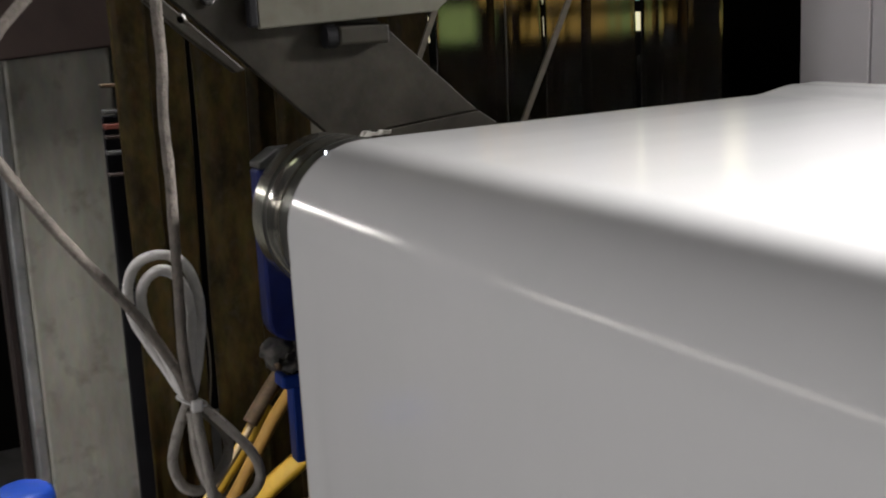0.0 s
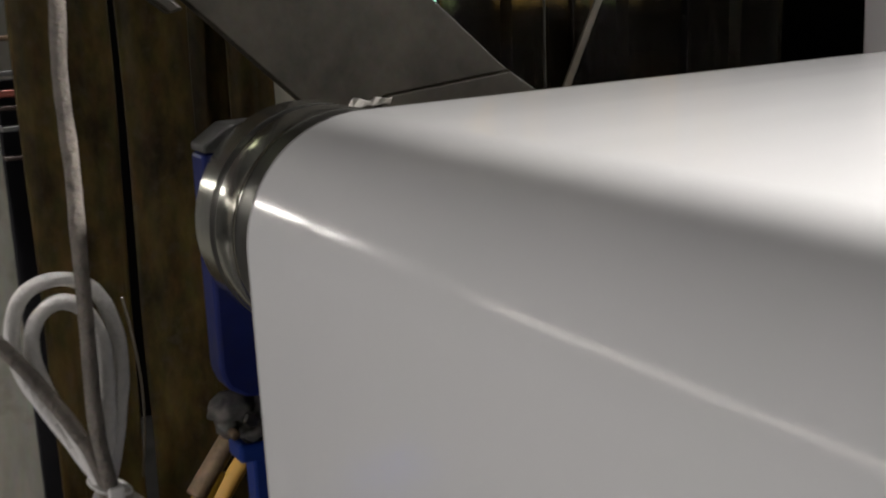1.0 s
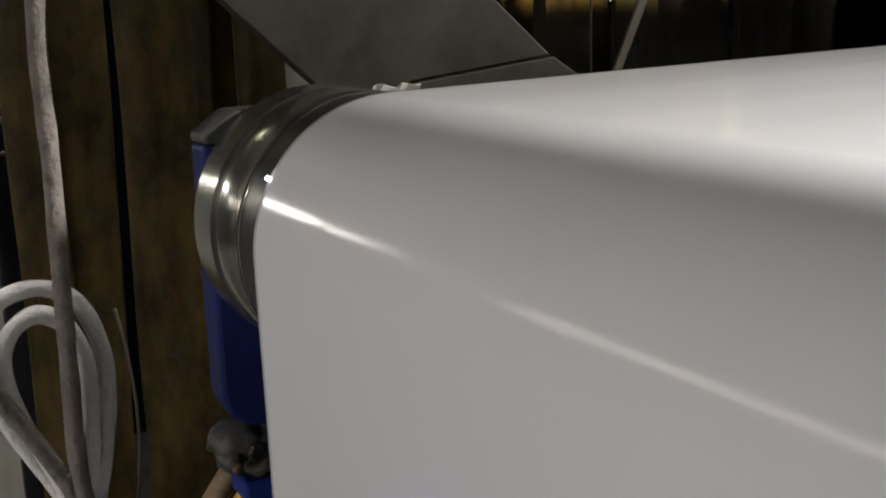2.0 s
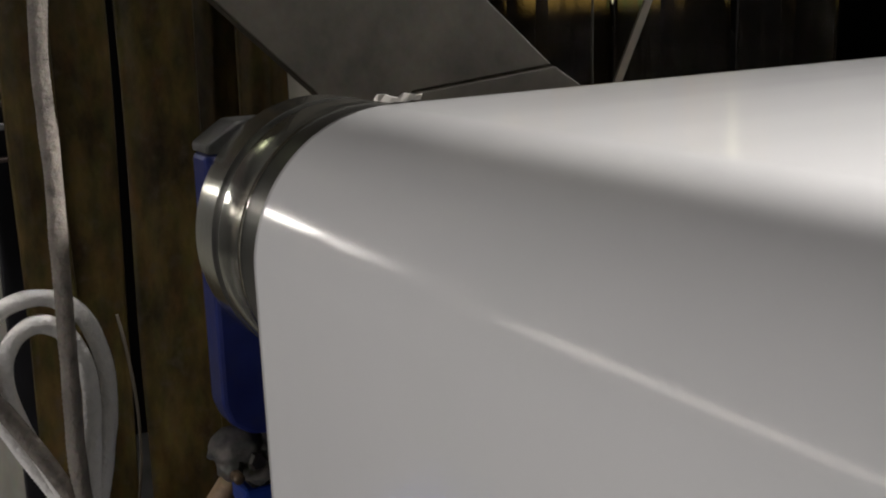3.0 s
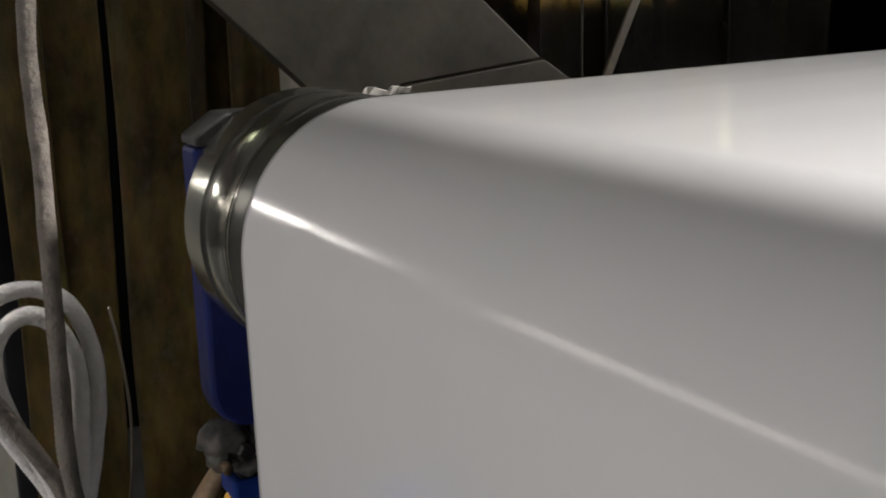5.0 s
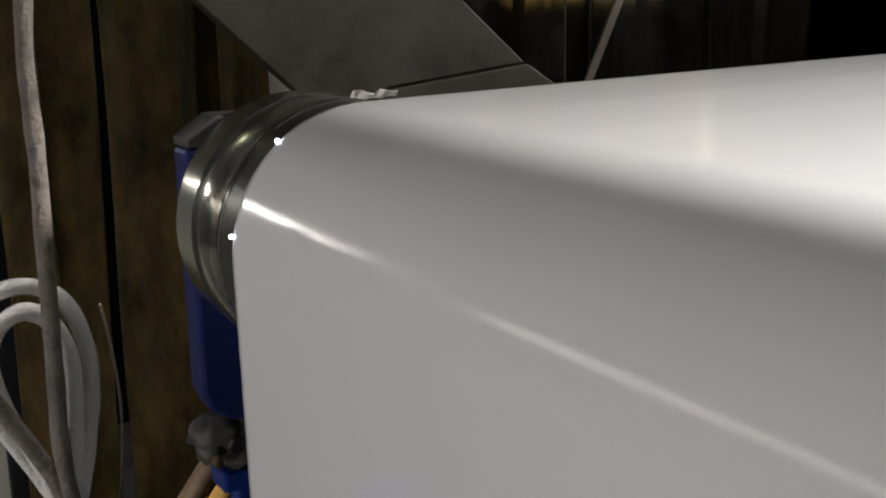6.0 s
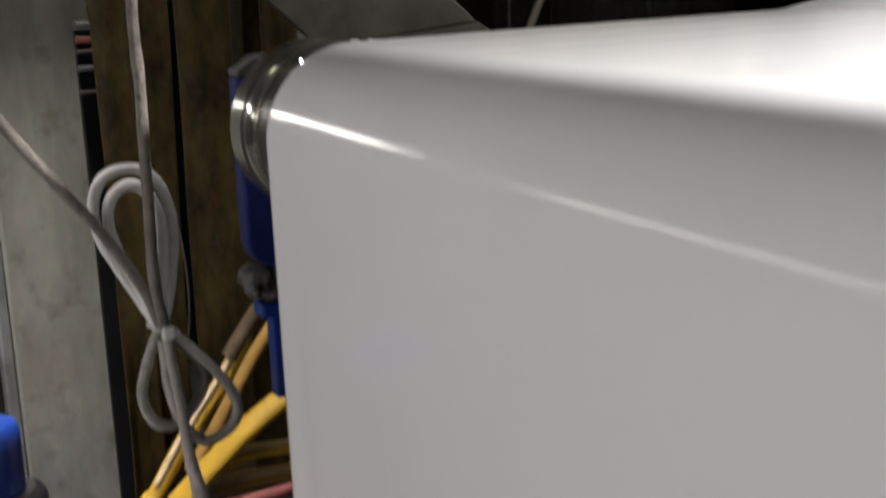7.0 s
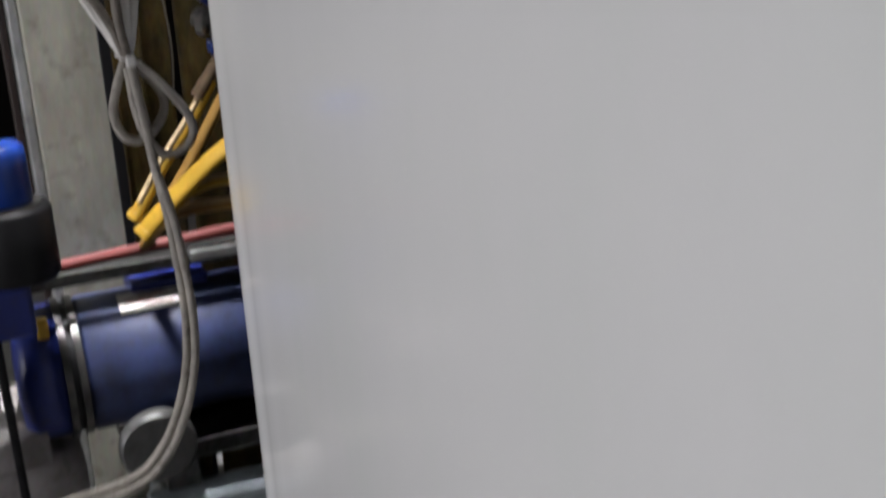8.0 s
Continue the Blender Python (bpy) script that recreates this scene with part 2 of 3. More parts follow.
# ---- the hall ----
def hall():
    x0, x1, y0, y1, top = -5.0, 6.0, -5.0, 5.5, 3.6
    part("floor", box((x0, y0, -0.1), (x1, y1, 0.0)), CONCRETE, label="grey stained concrete factory floor", category="floor", kind="structure")
    part("ceiling", box((x0, y0, top), (x1, y1, top + 0.1)), PAINTWALL, label="plain grey factory hall ceiling", category="ceiling", kind="structure")
    for nm, lo, hi in (("wall_west", (x0 - 0.2, y0, 0), (x0, y1, top)), ("wall_east", (x1, y0, 0), (x1 + 0.2, y1, top)),
                       ("wall_south", (x0, y0 - 0.2, 0), (x1, y0, top)), ("wall_north", (x0, y1, 0), (x1, y1 + 0.2, top))):
        part(nm, box(lo, hi), PAINTWALL, label="plain grey painted hall wall", category="wall", kind="structure")
    # dark sheet added so the curtain's gaps look unlit
    part("backdrop", box((-2.6, -0.55, 0.0), (-2.5, 3.6, 3.0)), UNLIT_BLACK, label="near-black sheet added as the unlit depth behind the strip curtain", category="wall", kind="structure")


hall()


def skylights():
    # unseen glowing panels, added so the bare roller end reflects pale patches
    for y0, y1 in ((-1.35, -0.75), (-0.35, 0.12), (0.55, 1.15)):
        ob = empty("skylight", (-4.3, y0, 3.58), label="unseen yellowish glow panel added for the roller's reflections", category="skylight", group="skylights")
        part("glazing", box((-4.7, y0, 3.575), (-4.0, y1, 3.595)), REFLECT_GLOW, ob)
        part("curb", box((-4.74, y0 - 0.04, 3.585), (-3.96, y1 + 0.04, 3.605)), RAIL, ob)


skylights()

# ---- roller and film ----
R = 0.08
AXIS = 1.0


def main_roller():
    ob = empty("guide_roller", (0, 0, AXIS), label="polished steel guide roller with grooved bare end under white film", category="roller")
    r = R - 0.0006
    part("rim", lathe([(-0.105, 0.03), (-0.105, r - 0.0016), (-0.1034, r), (-0.0735, r), (-0.0735, 0.03)], centre=(0, 0, AXIS)), CHROME, ob)
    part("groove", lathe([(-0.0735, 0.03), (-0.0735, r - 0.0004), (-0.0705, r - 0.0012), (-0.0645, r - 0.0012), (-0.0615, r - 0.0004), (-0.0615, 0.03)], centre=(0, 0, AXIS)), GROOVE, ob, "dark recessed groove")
    part("band", lathe([(-0.0615, 0.03), (-0.0615, r), (-0.0300, r), (-0.0297, r - 0.0002), (-0.0288, r - 0.0002), (-0.0285, r), (-0.024, r), (-0.024, 0.03)], centre=(0, 0, AXIS)), CHROME, ob)
    part("barrel", lathe([(-0.024, 0.03), (-0.024, r - 0.0006), (1.62, r - 0.0012), (1.62, 0.03)], centre=(0, 0, AXIS)), GROOVE, ob, "dark steel barrel")
    part("shaft", lathe([(-0.135, 0.022), (-0.105, 0.022)], centre=(0, 0, AXIS), seg=32), IRON, ob)
    for o in ob.children:
        for f in o.data.polygons:
            f.use_smooth = len(f.vertices) == 4
        o.data.set_sharp_from_angle(angle=radians(35))
    return ob


roller = main_roller()


def second_roller():
    ob = empty("rear_roller", (0, 0.548, 1.0145), label="rear steel roller carrying the white film", category="roller")
    part("barrel", lathe([(-0.004, 0.02), (-0.004, 0.076), (0.0, 0.079), (1.62, 0.079), (1.62, 0.02)], centre=(0, 0.548, 1.0145)), CHROME, ob, smooth=True)
    return ob


second_roller()


def film_profile():
    pts = [(-R + 0.0097 * (AXIS - z), z) for z in np.linspace(0.02, AXIS, 50)]
    pts += [(-R * math.cos(a), AXIS + R * math.sin(a)) for a in np.radians(np.linspace(3, 90, 40))]
    pts += [(y, AXIS + R + 0.012 * y) for y in np.linspace(0.02, 0.46, 16)]
    for k in range(1, 9):
        t = k / 8
        pts.append((0.46 + 0.06 * t, AXIS + R + 0.0055 + 0.0082 * (3 * t * t - 2 * t ** 3)))
    c = (0.548, 1.0145)
    pts += [(c[0] + 0.0800 * math.sin(a), c[1] + 0.0800 * math.cos(a)) for a in np.radians(np.linspace(-10, 90, 24))]
    pts += [(c[0] + 0.08, z) for z in np.linspace(0.95, 0.02, 6)]
    return pts


def film():
    bm = bmesh.new()
    xs = [0, 0.004, 0.01, 0.018, 0.028, 0.04, 0.055, 0.075, 0.1, 0.14, 0.2, 0.3, 0.45, 0.6, 0.8, 1.0, 1.2, 1.4, 1.58]
    rows = []
    for y, z in film_profile():
        row = []
        free = max(0.0, min(1.0, (0.93 - z) / 0.25)) if y < 0 else 0.0
        for x in xs:
            w = 0.0012 * free * math.sin(x * 95 + 0.5) * math.exp(-x * 9)
            row.append(bm.verts.new((x, y - w, z)))
        rows.append(row)
    for a, b in zip(rows, rows[1:]):
        for k in range(len(xs) - 1):
            bm.faces.new((a[k], a[k + 1], b[k + 1], b[k]))
    ob = part("plastic_film", bm, FILM, smooth=True, label="wide glossy white plastic film running over the roller", category="film web")
    so = ob.modifiers.new("thickness", "SOLIDIFY")
    so.thickness, so.offset = 0.0006, 0.0
    return ob


film()


# ---- machine frame round the roller end ----
def bearing():
    ob = empty("bearing_housing", (-0.14, 0, 0.95), label="dark blue painted bearing housing behind the roller end", category="bearing housing")
    part("body", plate_yz([(-0.069, 1.048), (-0.069, 0.892), (-0.064, 0.879), (-0.052, 0.871), (-0.030, 0.8675), (0.06, 0.8675), (0.06, 1.048)], -0.134, -0.108, 0.003), BLUE, ob)
    part("cap", plate_yz([(-0.068, 1.0485), (0.062, 1.0485), (0.062, 1.067), (-0.049, 1.067), (-0.068, 1.054)], -0.136, -0.107, 0.0015), CAPSTEEL, ob, "chamfered dark steel cap")
    bm = bmesh.new()
    for (cx, cy, cz), (rx, ry, rz) in (((-0.124, -0.056, 0.859), (0.016, 0.019, 0.0135)), ((-0.122, -0.030, 0.855), (0.017, 0.021, 0.016)), ((-0.124, 0.012, 0.852), (0.014, 0.038, 0.019)),
                                       ((-0.118, -0.064, 0.850), (0.010, 0.009, 0.010)), ((-0.112, -0.047, 0.846), (0.010, 0.012, 0.009))):
        lump = bmesh.ops.create_icosphere(bm, subdivisions=3, radius=1.0)
        for v in lump["verts"]:
            k = 1 + 0.30 * noise.noise(v.co * 2.6 + Vector((cy * 90, 0, 0)))
            v.co = Vector((cx + v.co.x * rx * k, cy + v.co.y * ry * k, cz + v.co.z * rz * k))
    part("clamp", bm, CASTING, ob, "greasy rounded iron clamp casting", smooth=True)
    part("clamp_foot", box((-0.136, -0.054, 0.8328), (-0.112, 0.03, 0.843), 0.003), BLACK, ob, "black rubber seat")
    part("lever_pin", lathe([(-0.106, 0.002), (-0.106, 0.0036), (-0.098, 0.0036), (-0.097, 0.002)], centre=(0, -0.0655, 0.848), seg=16), FITTING, ob, "bright worn pin", smooth=True)
    for y in (-0.052, -0.028):
        part("bolt", lathe([(-0.113, 0.002), (-0.101, 0.0065), (-0.099, 0.005)], centre=(0, y, 0.856), seg=6), IRON, ob)
    post = empty("support_post", (-0.14, -0.03, 0.4), label="blue painted flat steel support post", category="post")
    part("bar", box((-0.138, -0.047, 0.735), (-0.118, 0.0, 0.818), 0.002), BLUE2, post)
    part("cap_plate", box((-0.142, -0.058, 0.818), (-0.114, 0.004, 0.8325), 0.003), BLUE2, post)
    part("cross_bar", box((-0.138, 0.0, 0.735), (1.4, 0.04, 0.785), 0.003), BLUE2, post)
    part("leg", box((1.0, 0.0, 0.0), (1.06, 0.04, 0.735), 0.003), BLUE2, post)


bearing()


def arm():
    ob = empty("bracket_arm", (-0.14, 0.0, 1.2), label="slanted grey steel bracket arm with grime", category="bracket")
    part("web_plate", plate_yz([(-0.345, 1.415), (-0.148, 1.415), (0.053, 1.209), (0.190, 1.0855), (0.081, 1.0745), (0.045, 1.047), (-0.134, 1.216)], -0.142, -0.130, 0.001), ARM, ob)
    part("lower_flange", plate_yz([(0.060, 1.044), (0.081, 1.0735), (0.1905, 1.0845), (0.212, 1.070), (0.240, 1.034)], -0.142, -0.126, 0.001), ARM, ob, "darker folded lower flange")
    part("edge_plate", plate_yz([(-0.150, 1.222), (-0.120, 1.194), (-0.068, 1.145), (-0.078, 1.142), (-0.128, 1.183), (-0.162, 1.215)], -0.136, -0.122, 0.002), ARM, ob, "stepped grimy edge strip")
    for y, z in ((-0.128, 1.196), (-0.099, 1.214)):
        part("bolt", lathe([(-0.131, 0.001), (-0.131, 0.007), (-0.123, 0.0065), (-0.122, 0.004)], centre=(0, y, z), seg=6), IRON, ob)
    part("stop_block", box((-0.130, 0.026, 1.163), (-0.108, 0.082, 1.182), 0.003), ARM, ob)
    part("stop_pad", lathe([(0.014, 0.004), (0.014, 0.0115), (0.025, 0.0115), (0.026, 0.008)], axis="y", centre=(-0.118, 0, 1.172), seg=24), BLACK, ob, "black rubber stop pad")
    cover = empty("cover_plate", (-0.11, 0.05, 1.3), label="pale grey-green painted cover plate", category="cover plate")
    part("panel", plate_yz([(-0.054, 1.183), (0.138, 1.192), (0.21, 1.25), (0.21, 1.42), (-0.060, 1.42)], -0.121, -0.112, 0.0015), PLATE, cover)
    part("edge_seal", box((-0.124, -0.064, 1.185), (-0.112, -0.0545, 1.42), 0.002), BLACK, cover, "black rubber edge")
    tape = bmesh.new()
    n = 9
    rows = []
    rnd = random.Random(5)
    for k in range(n):
        y = 0.046 + 0.035 * k / (n - 1)
        z = 1.0685 + 0.0006 * math.sin(k * 1.9) + 0.0012 * k / n
        h = 0.0025 + 0.0045 * rnd.random()
        rows.append([tape.verts.new((-0.1245 + 0.004 * rnd.random(), y, z)), tape.verts.new((-0.122 + 0.004 * rnd.random(), y + 0.002 * rnd.random(), z + h))])
    for a, b in zip(rows, rows[1:]):
        tape.faces.new((a[0], b[0], b[1], a[1]))
    t = part("torn_tape", tape, TAPE, label="torn scrap of pale tape on the bracket edge", category="tape")
    t.modifiers.new("thickness", "SOLIDIFY").thickness = 0.0008


arm()


def frame_work():
    b = empty("cross_beam", (-0.58, -0.1, 1.3), label="dark brown painted steel cross beam", category="beam")
    part("face", plate_yz([(-0.60, 1.130), (0.06, 1.178), (0.06, 1.275), (-0.60, 1.275)], -0.590, -0.56, 0.003), BEAM, b)
    p = empty("steel_post", (-0.6, -0.18, 0.6), label="brushed grey steel machine post with scuffs", category="post")
    part("front_sheet", box((-0.63, -0.236, 0.0), (-0.58, -0.105, 1.30), 0.004), POST, p)
    part("corner_strip", box((-0.635, -0.1047, 0.0), (-0.592, -0.100, 1.30), 0.002), IRON, p, "darker folded corner strip")
    part("side_trim", box((-0.63, -0.252, 0.0), (-0.586, -0.2365, 1.30), 0.004), RAIL, p, "dull metal edge trim")
    part("back_trim", box((-0.66, -0.264, 0.0), (-0.62, -0.2525, 1.30), 0.003), BEAM, p, "dark brown rear trim")
    r = empty("cable_rack", (-0.46, -0.115, 0.6), label="narrow dark rack with small metal rungs", category="rack")
    # black strip put in for the shade of the gap next to the post
    part("upright", box((-0.486, -0.142, 0.0), (-0.478, -0.115, 1.085), 0.002), BLACK, r, "black strip standing in for the gap's shade")
    part("side_rail", box((-0.477, -0.122, 0.0), (-0.462, -0.115, 1.30), 0.002), BEAM, r)
    for z, m, h in ((1.122, FITTING, 0.0022), (1.091, CAPSTEEL, 0.0024), (1.073, RUST, 0.0034), (1.060, BEAM, 0.0022), (1.041, CAPSTEEL, 0.0026), (1.014, BEAM, 0.0020)):
        part("rung", box((-0.4775, -0.142, z - h), (-0.462, -0.1225, z + h), 0.001), m, r)


frame_work()


def strip_curtain():
    """Overlapping amber strips, each bowed and hanging a little askew."""
    rnd = random.Random(11)
    rows_of = [(-0.113, 0.042, 0.04, 0.0), (-0.078, 0.060, -0.05, 0.02), (-0.008, 0.066, 0.08, 0.010), (0.045, 0.052, -0.10, 0.0),
               (0.084, 0.046, 0.05, 0.0), (0.138, 0.064, -0.06, 0.0), (0.190, 0.07, 0.05, 0.0), (0.250, 0.07, -0.05, 0.0)]
    y = 0.335
    while y < 0.74:
        w = 0.075 + 0.03 * rnd.random()
        rows_of.append((y, w, rnd.uniform(-0.12, 0.12), rnd.uniform(-0.01, 0.01)))
        y += w * 0.92
    made = []
    for k, (y, w, yaw, lean) in enumerate(rows_of):
        x = -0.430 - 0.008 * (k % 2)
        bow = 0.003 + 0.005 * rnd.random()
        bm = bmesh.new()
        rows = []
        for j in range(34):
            z = 0.10 + 1.27 * j / 33
            row = []
            for i in range(15):
                s = i / 14 - 0.5
                wave = 0.0045 * noise.noise((s * 3 + k * 5.3, z * 3.2, k)) + 0.0022 * noise.noise((s * 9, z * 8, k + 7.7))
                edge = 0.0035 * noise.noise((k * 3.1 + (1 if s > 0 else 9), z * 5.0, 2.2)) * abs(2 * s)
                row.append(bm.verts.new((x + bow * (4 * s * s) + yaw * s * w + wave, y + s * w + edge + lean * (z - 0.95), z)))
            rows.append(row)
        for a, b in zip(rows, rows[1:]):
            for i in range(14):
                bm.faces.new((a[i], a[i + 1], b[i + 1], b[i]))
        # strip 5 is paler than its neighbours
        near = y < 0.30
        ob = part("curtain_strip", bm, MILKY if k == 5 else AMBER if near else CLEAR, smooth=True, label="milky pale plastic curtain strip" if k == 5 else "grimy brown plastic curtain strip" if near else "see-through amber plastic curtain strip", category="curtain strip", group="strip curtain")
        ob.modifiers.new("thickness", "SOLIDIFY").thickness = 0.003
        made.append(ob)
    part("curled_edge", sweep([(-0.421, -0.0610, 0.880), (-0.416, -0.0575, 0.855), (-0.414, -0.0540, 0.820), (-0.413, -0.0525, 0.785), (-0.414, -0.0540, 0.745), (-0.418, -0.0590, 0.700)], flat_section(0.0026, 0.0018), 8), CURL, made[1], "pale curled strip edge", smooth=True)
    part("curtain_rail", box((-0.475, -0.136, 1.36), (-0.41, 0.998, 1.385), 0.004), IRON, label="steel rail carrying the strip curtain", category="rail")
    part("rail_post", box((-0.478, -0.088, 0.0), (-0.450, -0.053, 1.36), 0.004), BLACK, label="black painted post carrying the curtain rail", category="post")


strip_curtain()


def far_panes():
    """Lit panes, and machines far behind the strips coloured near-black as unlit."""
    wdw = empty("far_window", (-2.5, 1.4, 1.4), label="dim yellowish far window behind the strip curtain", category="window")
    for y0, y1, z0, z1, m in ((1.20, 1.30, 1.088, 1.17, PANE), (1.34, 1.47, 1.085, 1.20, PANE2), (1.66, 1.79, 1.085, 1.165, PANE), (1.84, 2.00, 1.085, 1.148, PANE),
                              (2.025, 2.105, 1.088, 1.15, PANE2), (2.115, 2.19, 1.085, 1.15, PANE), (2.24, 2.29, 1.112, 1.152, PANE),
                              (1.50, 1.62, 1.20, 1.29, PANE), (1.70, 2.00, 1.192, 1.31, PANE), (2.03, 2.13, 1.192, 1.31, PANE2), (2.18, 2.32, 1.20, 1.30, PANE),
                              # panes from here on are unseen, added to reflect in the film
                              (1.47, 1.60, 1.36, 1.70, PANE_REFLECTED), (1.68, 1.78, 1.45, 1.66, PANE), (2.00, 2.15, 1.50, 1.70, PANE), (2.24, 2.33, 1.40, 1.72, PANE_REFLECTED),
                              (2.42, 2.60, 1.56, 1.76, PANE)):
        part("pane", box((-2.5, y0, z0), (-2.485, y1, z1)), m, wdw)
    part("mullion", box((-2.482, 1.62, 1.150), (-2.46, 2.35, 1.190)), UNLIT_BLACK, wdw)
    part("mullion", box((-2.482, 2.205, 1.10), (-2.46, 2.235, 1.32)), UNLIT_BLACK, wdw)
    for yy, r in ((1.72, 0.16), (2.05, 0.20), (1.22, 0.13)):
        part("far_machine", lathe([(0.0, r * 0.9), (0.75, r), (0.95 - 0.1 * r, r * 0.9), (1.03 - 0.1 * r, r * 0.55), (1.045 - 0.1 * r, r * 0.2)], "z", (-2.2, yy, 0), 28), UNLIT_BLACK,
             smooth=True, label="distant rounded machine, its unlit tone put in the colour", category="machine", group="far machines")
    for (y0, z0), (y1, z1), nm in (((0.265, 1.076), (0.290, 1.127), "brace"), ((0.129, 1.135), (0.143, 1.167), "brace")):
        ob = empty("thin_brace", (-0.15, y0, z0), label="thin scratched pale metal brace", category="brace", group="thin braces")
        d = Vector((0, y1 - y0, z1 - z0)).normalized() * 0.06
        part("rod", sweep([(-0.15, y0 - d.y, z0 - d.z), (-0.15, y0, z0), (-0.15, y1, z1), (-0.15, y1 + 2.5 * d.y, z1 + 2.5 * d.z)], flat_section(0.0075, 0.002), 4, up=(1, 0, 0)), PALESTEEL, ob)
    part("hanging_wire", sweep([(-0.16, 0.247, 1.0), (-0.16, 0.2455, 1.08), (-0.16, 0.2465, 1.165), (-0.16, 0.246, 1.5)], round_section(0.0008, 8), 6), ARM, smooth=True,
         label="thin bright hanging wire beside the bracket", category="wire")


far_panes()


def white_panel():
    ob = empty("machine_cabinet", (-0.1, 1.2, 1.0), label="pale lilac-grey painted machine cabinet", category="cabinet")
    part("side_panel", box((-0.4995, 1.0, 0.0), (-0.3506, 1.4, 1.36), 0.003), CABINET, ob)
    part("front_panel", box((-0.3471, 1.0, 0.0), (0.9, 1.4, 1.36), 0.003), CABINET, ob)


white_panel()
# ---- the tied cable ----
CX = -0.12


def yz(points, x=CX, dx=0.0):
    n = len(points)
    return [(x + dx * k / max(1, n - 1), p[0], p[1]) for k, p in enumerate(points)]


def cable():
    ob = empty("tied_cable", (CX, -0.15, 0.82), label="braided off-white cable gathered in tied loops", category="cable")
    sec = round_section(0.0051)
    runs = (
        ("hanging_run", yz([(-0.152, 1.60), (-0.153, 1.40), (-0.154, 1.217), (-0.1535, 1.16), (-0.157, 1.108), (-0.1560, 1.05), (-0.157, 1.001), (-0.158, 0.94), (-0.159, 0.875), (-0.153, 0.823)], -0.105)),
        ("side_run", yz([(-0.20, 1.36), (-0.250, 1.245), (-0.295, 1.190), (-0.330, 1.135), (-0.307, 1.081), (-0.265, 1.013), (-0.208, 0.934), (-0.186, 0.899), (-0.165, 0.858), (-0.155, 0.826)], -0.110)),
        ("outer_loop", yz([(-0.156, 0.826), (-0.168, 0.85), (-0.188, 0.889), (-0.201, 0.92), (-0.202, 0.948), (-0.191, 0.969), (-0.168, 0.9745), (-0.147, 0.963), (-0.136, 0.935), (-0.1345, 0.905), (-0.142, 0.86), (-0.151, 0.826)], -0.122)),
        ("inner_loop", yz([(-0.157, 0.826), (-0.171, 0.867), (-0.187, 0.904), (-0.192, 0.933), (-0.186, 0.952), (-0.171, 0.9605), (-0.155, 0.951), (-0.146, 0.926), (-0.147, 0.886), (-0.154, 0.826)], -0.117)),
        ("left_loop", yz([(-0.156, 0.822), (-0.169, 0.791), (-0.176, 0.762), (-0.168, 0.736), (-0.150, 0.728), (-0.140, 0.74)], -0.122)),
        ("right_loop", yz([(-0.147, 0.822), (-0.120, 0.792), (-0.096, 0.758), (-0.090, 0.731), (-0.105, 0.713), (-0.130, 0.713), (-0.148, 0.748), (-0.155, 0.815)], -0.113)),
        ("small_loop", yz([(-0.149, 0.820), (-0.122, 0.787), (-0.118, 0.764), (-0.127, 0.745), (-0.142, 0.733), (-0.151, 0.766), (-0.153, 0.815)], -0.123)),
        ("long_tail", yz([(-0.150, 0.824), (-0.147, 0.79), (-0.142, 0.745), (-0.139, 0.697), (-0.131, 0.634), (-0.126, 0.562), (-0.125, 0.503), (-0.131, 0.444), (-0.147, 0.386), (-0.177, 0.331), (-0.220, 0.300), (-0.33, 0.286)], -0.118)),
        ("long_tail", yz([(-0.152, 0.824), (-0.149, 0.79), (-0.144, 0.745), (-0.139, 0.697), (-0.126, 0.634), (-0.119, 0.562), (-0.117, 0.503), (-0.122, 0.444), (-0.139, 0.383), (-0.170, 0.325), (-0.215, 0.292), (-0.33, 0.276)], -0.110)),
    )
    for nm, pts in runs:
        # loops get the lit tone, the upper runs the shaded, grimier one
        part(nm, sweep(pts, sec, steps=34, wobble=0.10, weave=0.055), BRAID_CLEAN_LIT if nm in ("outer_loop", "inner_loop") else BRAID_GRIMY_SHADED if nm in ("hanging_run", "side_run") else BRAID, ob,
             "cleaner white loop, also brightened in its colour" if nm in ("outer_loop", "inner_loop") else "grimy grey-brown run, also shaded in its colour" if nm in ("hanging_run", "side_run") else "", smooth=True)
    bm = sweep([(CX + 0.0155 * math.cos(a), -0.1515 + 0.0108 * math.sin(a), 0.824 - 0.005 * math.sin(a)) for a in np.linspace(0, 2 * math.pi, 17)],
               flat_section(0.0085, 0.0022, 4), steps=3, up=(0, 0, 1))
    strap = part("zip_tie", bm, TIE, ob, "white nylon zip tie", smooth=True)
    part("tie_head", box((CX + 0.014, -0.157, 0.8175), (CX + 0.022, -0.146, 0.8305), 0.002), TIE, strap)
    return ob


cable()


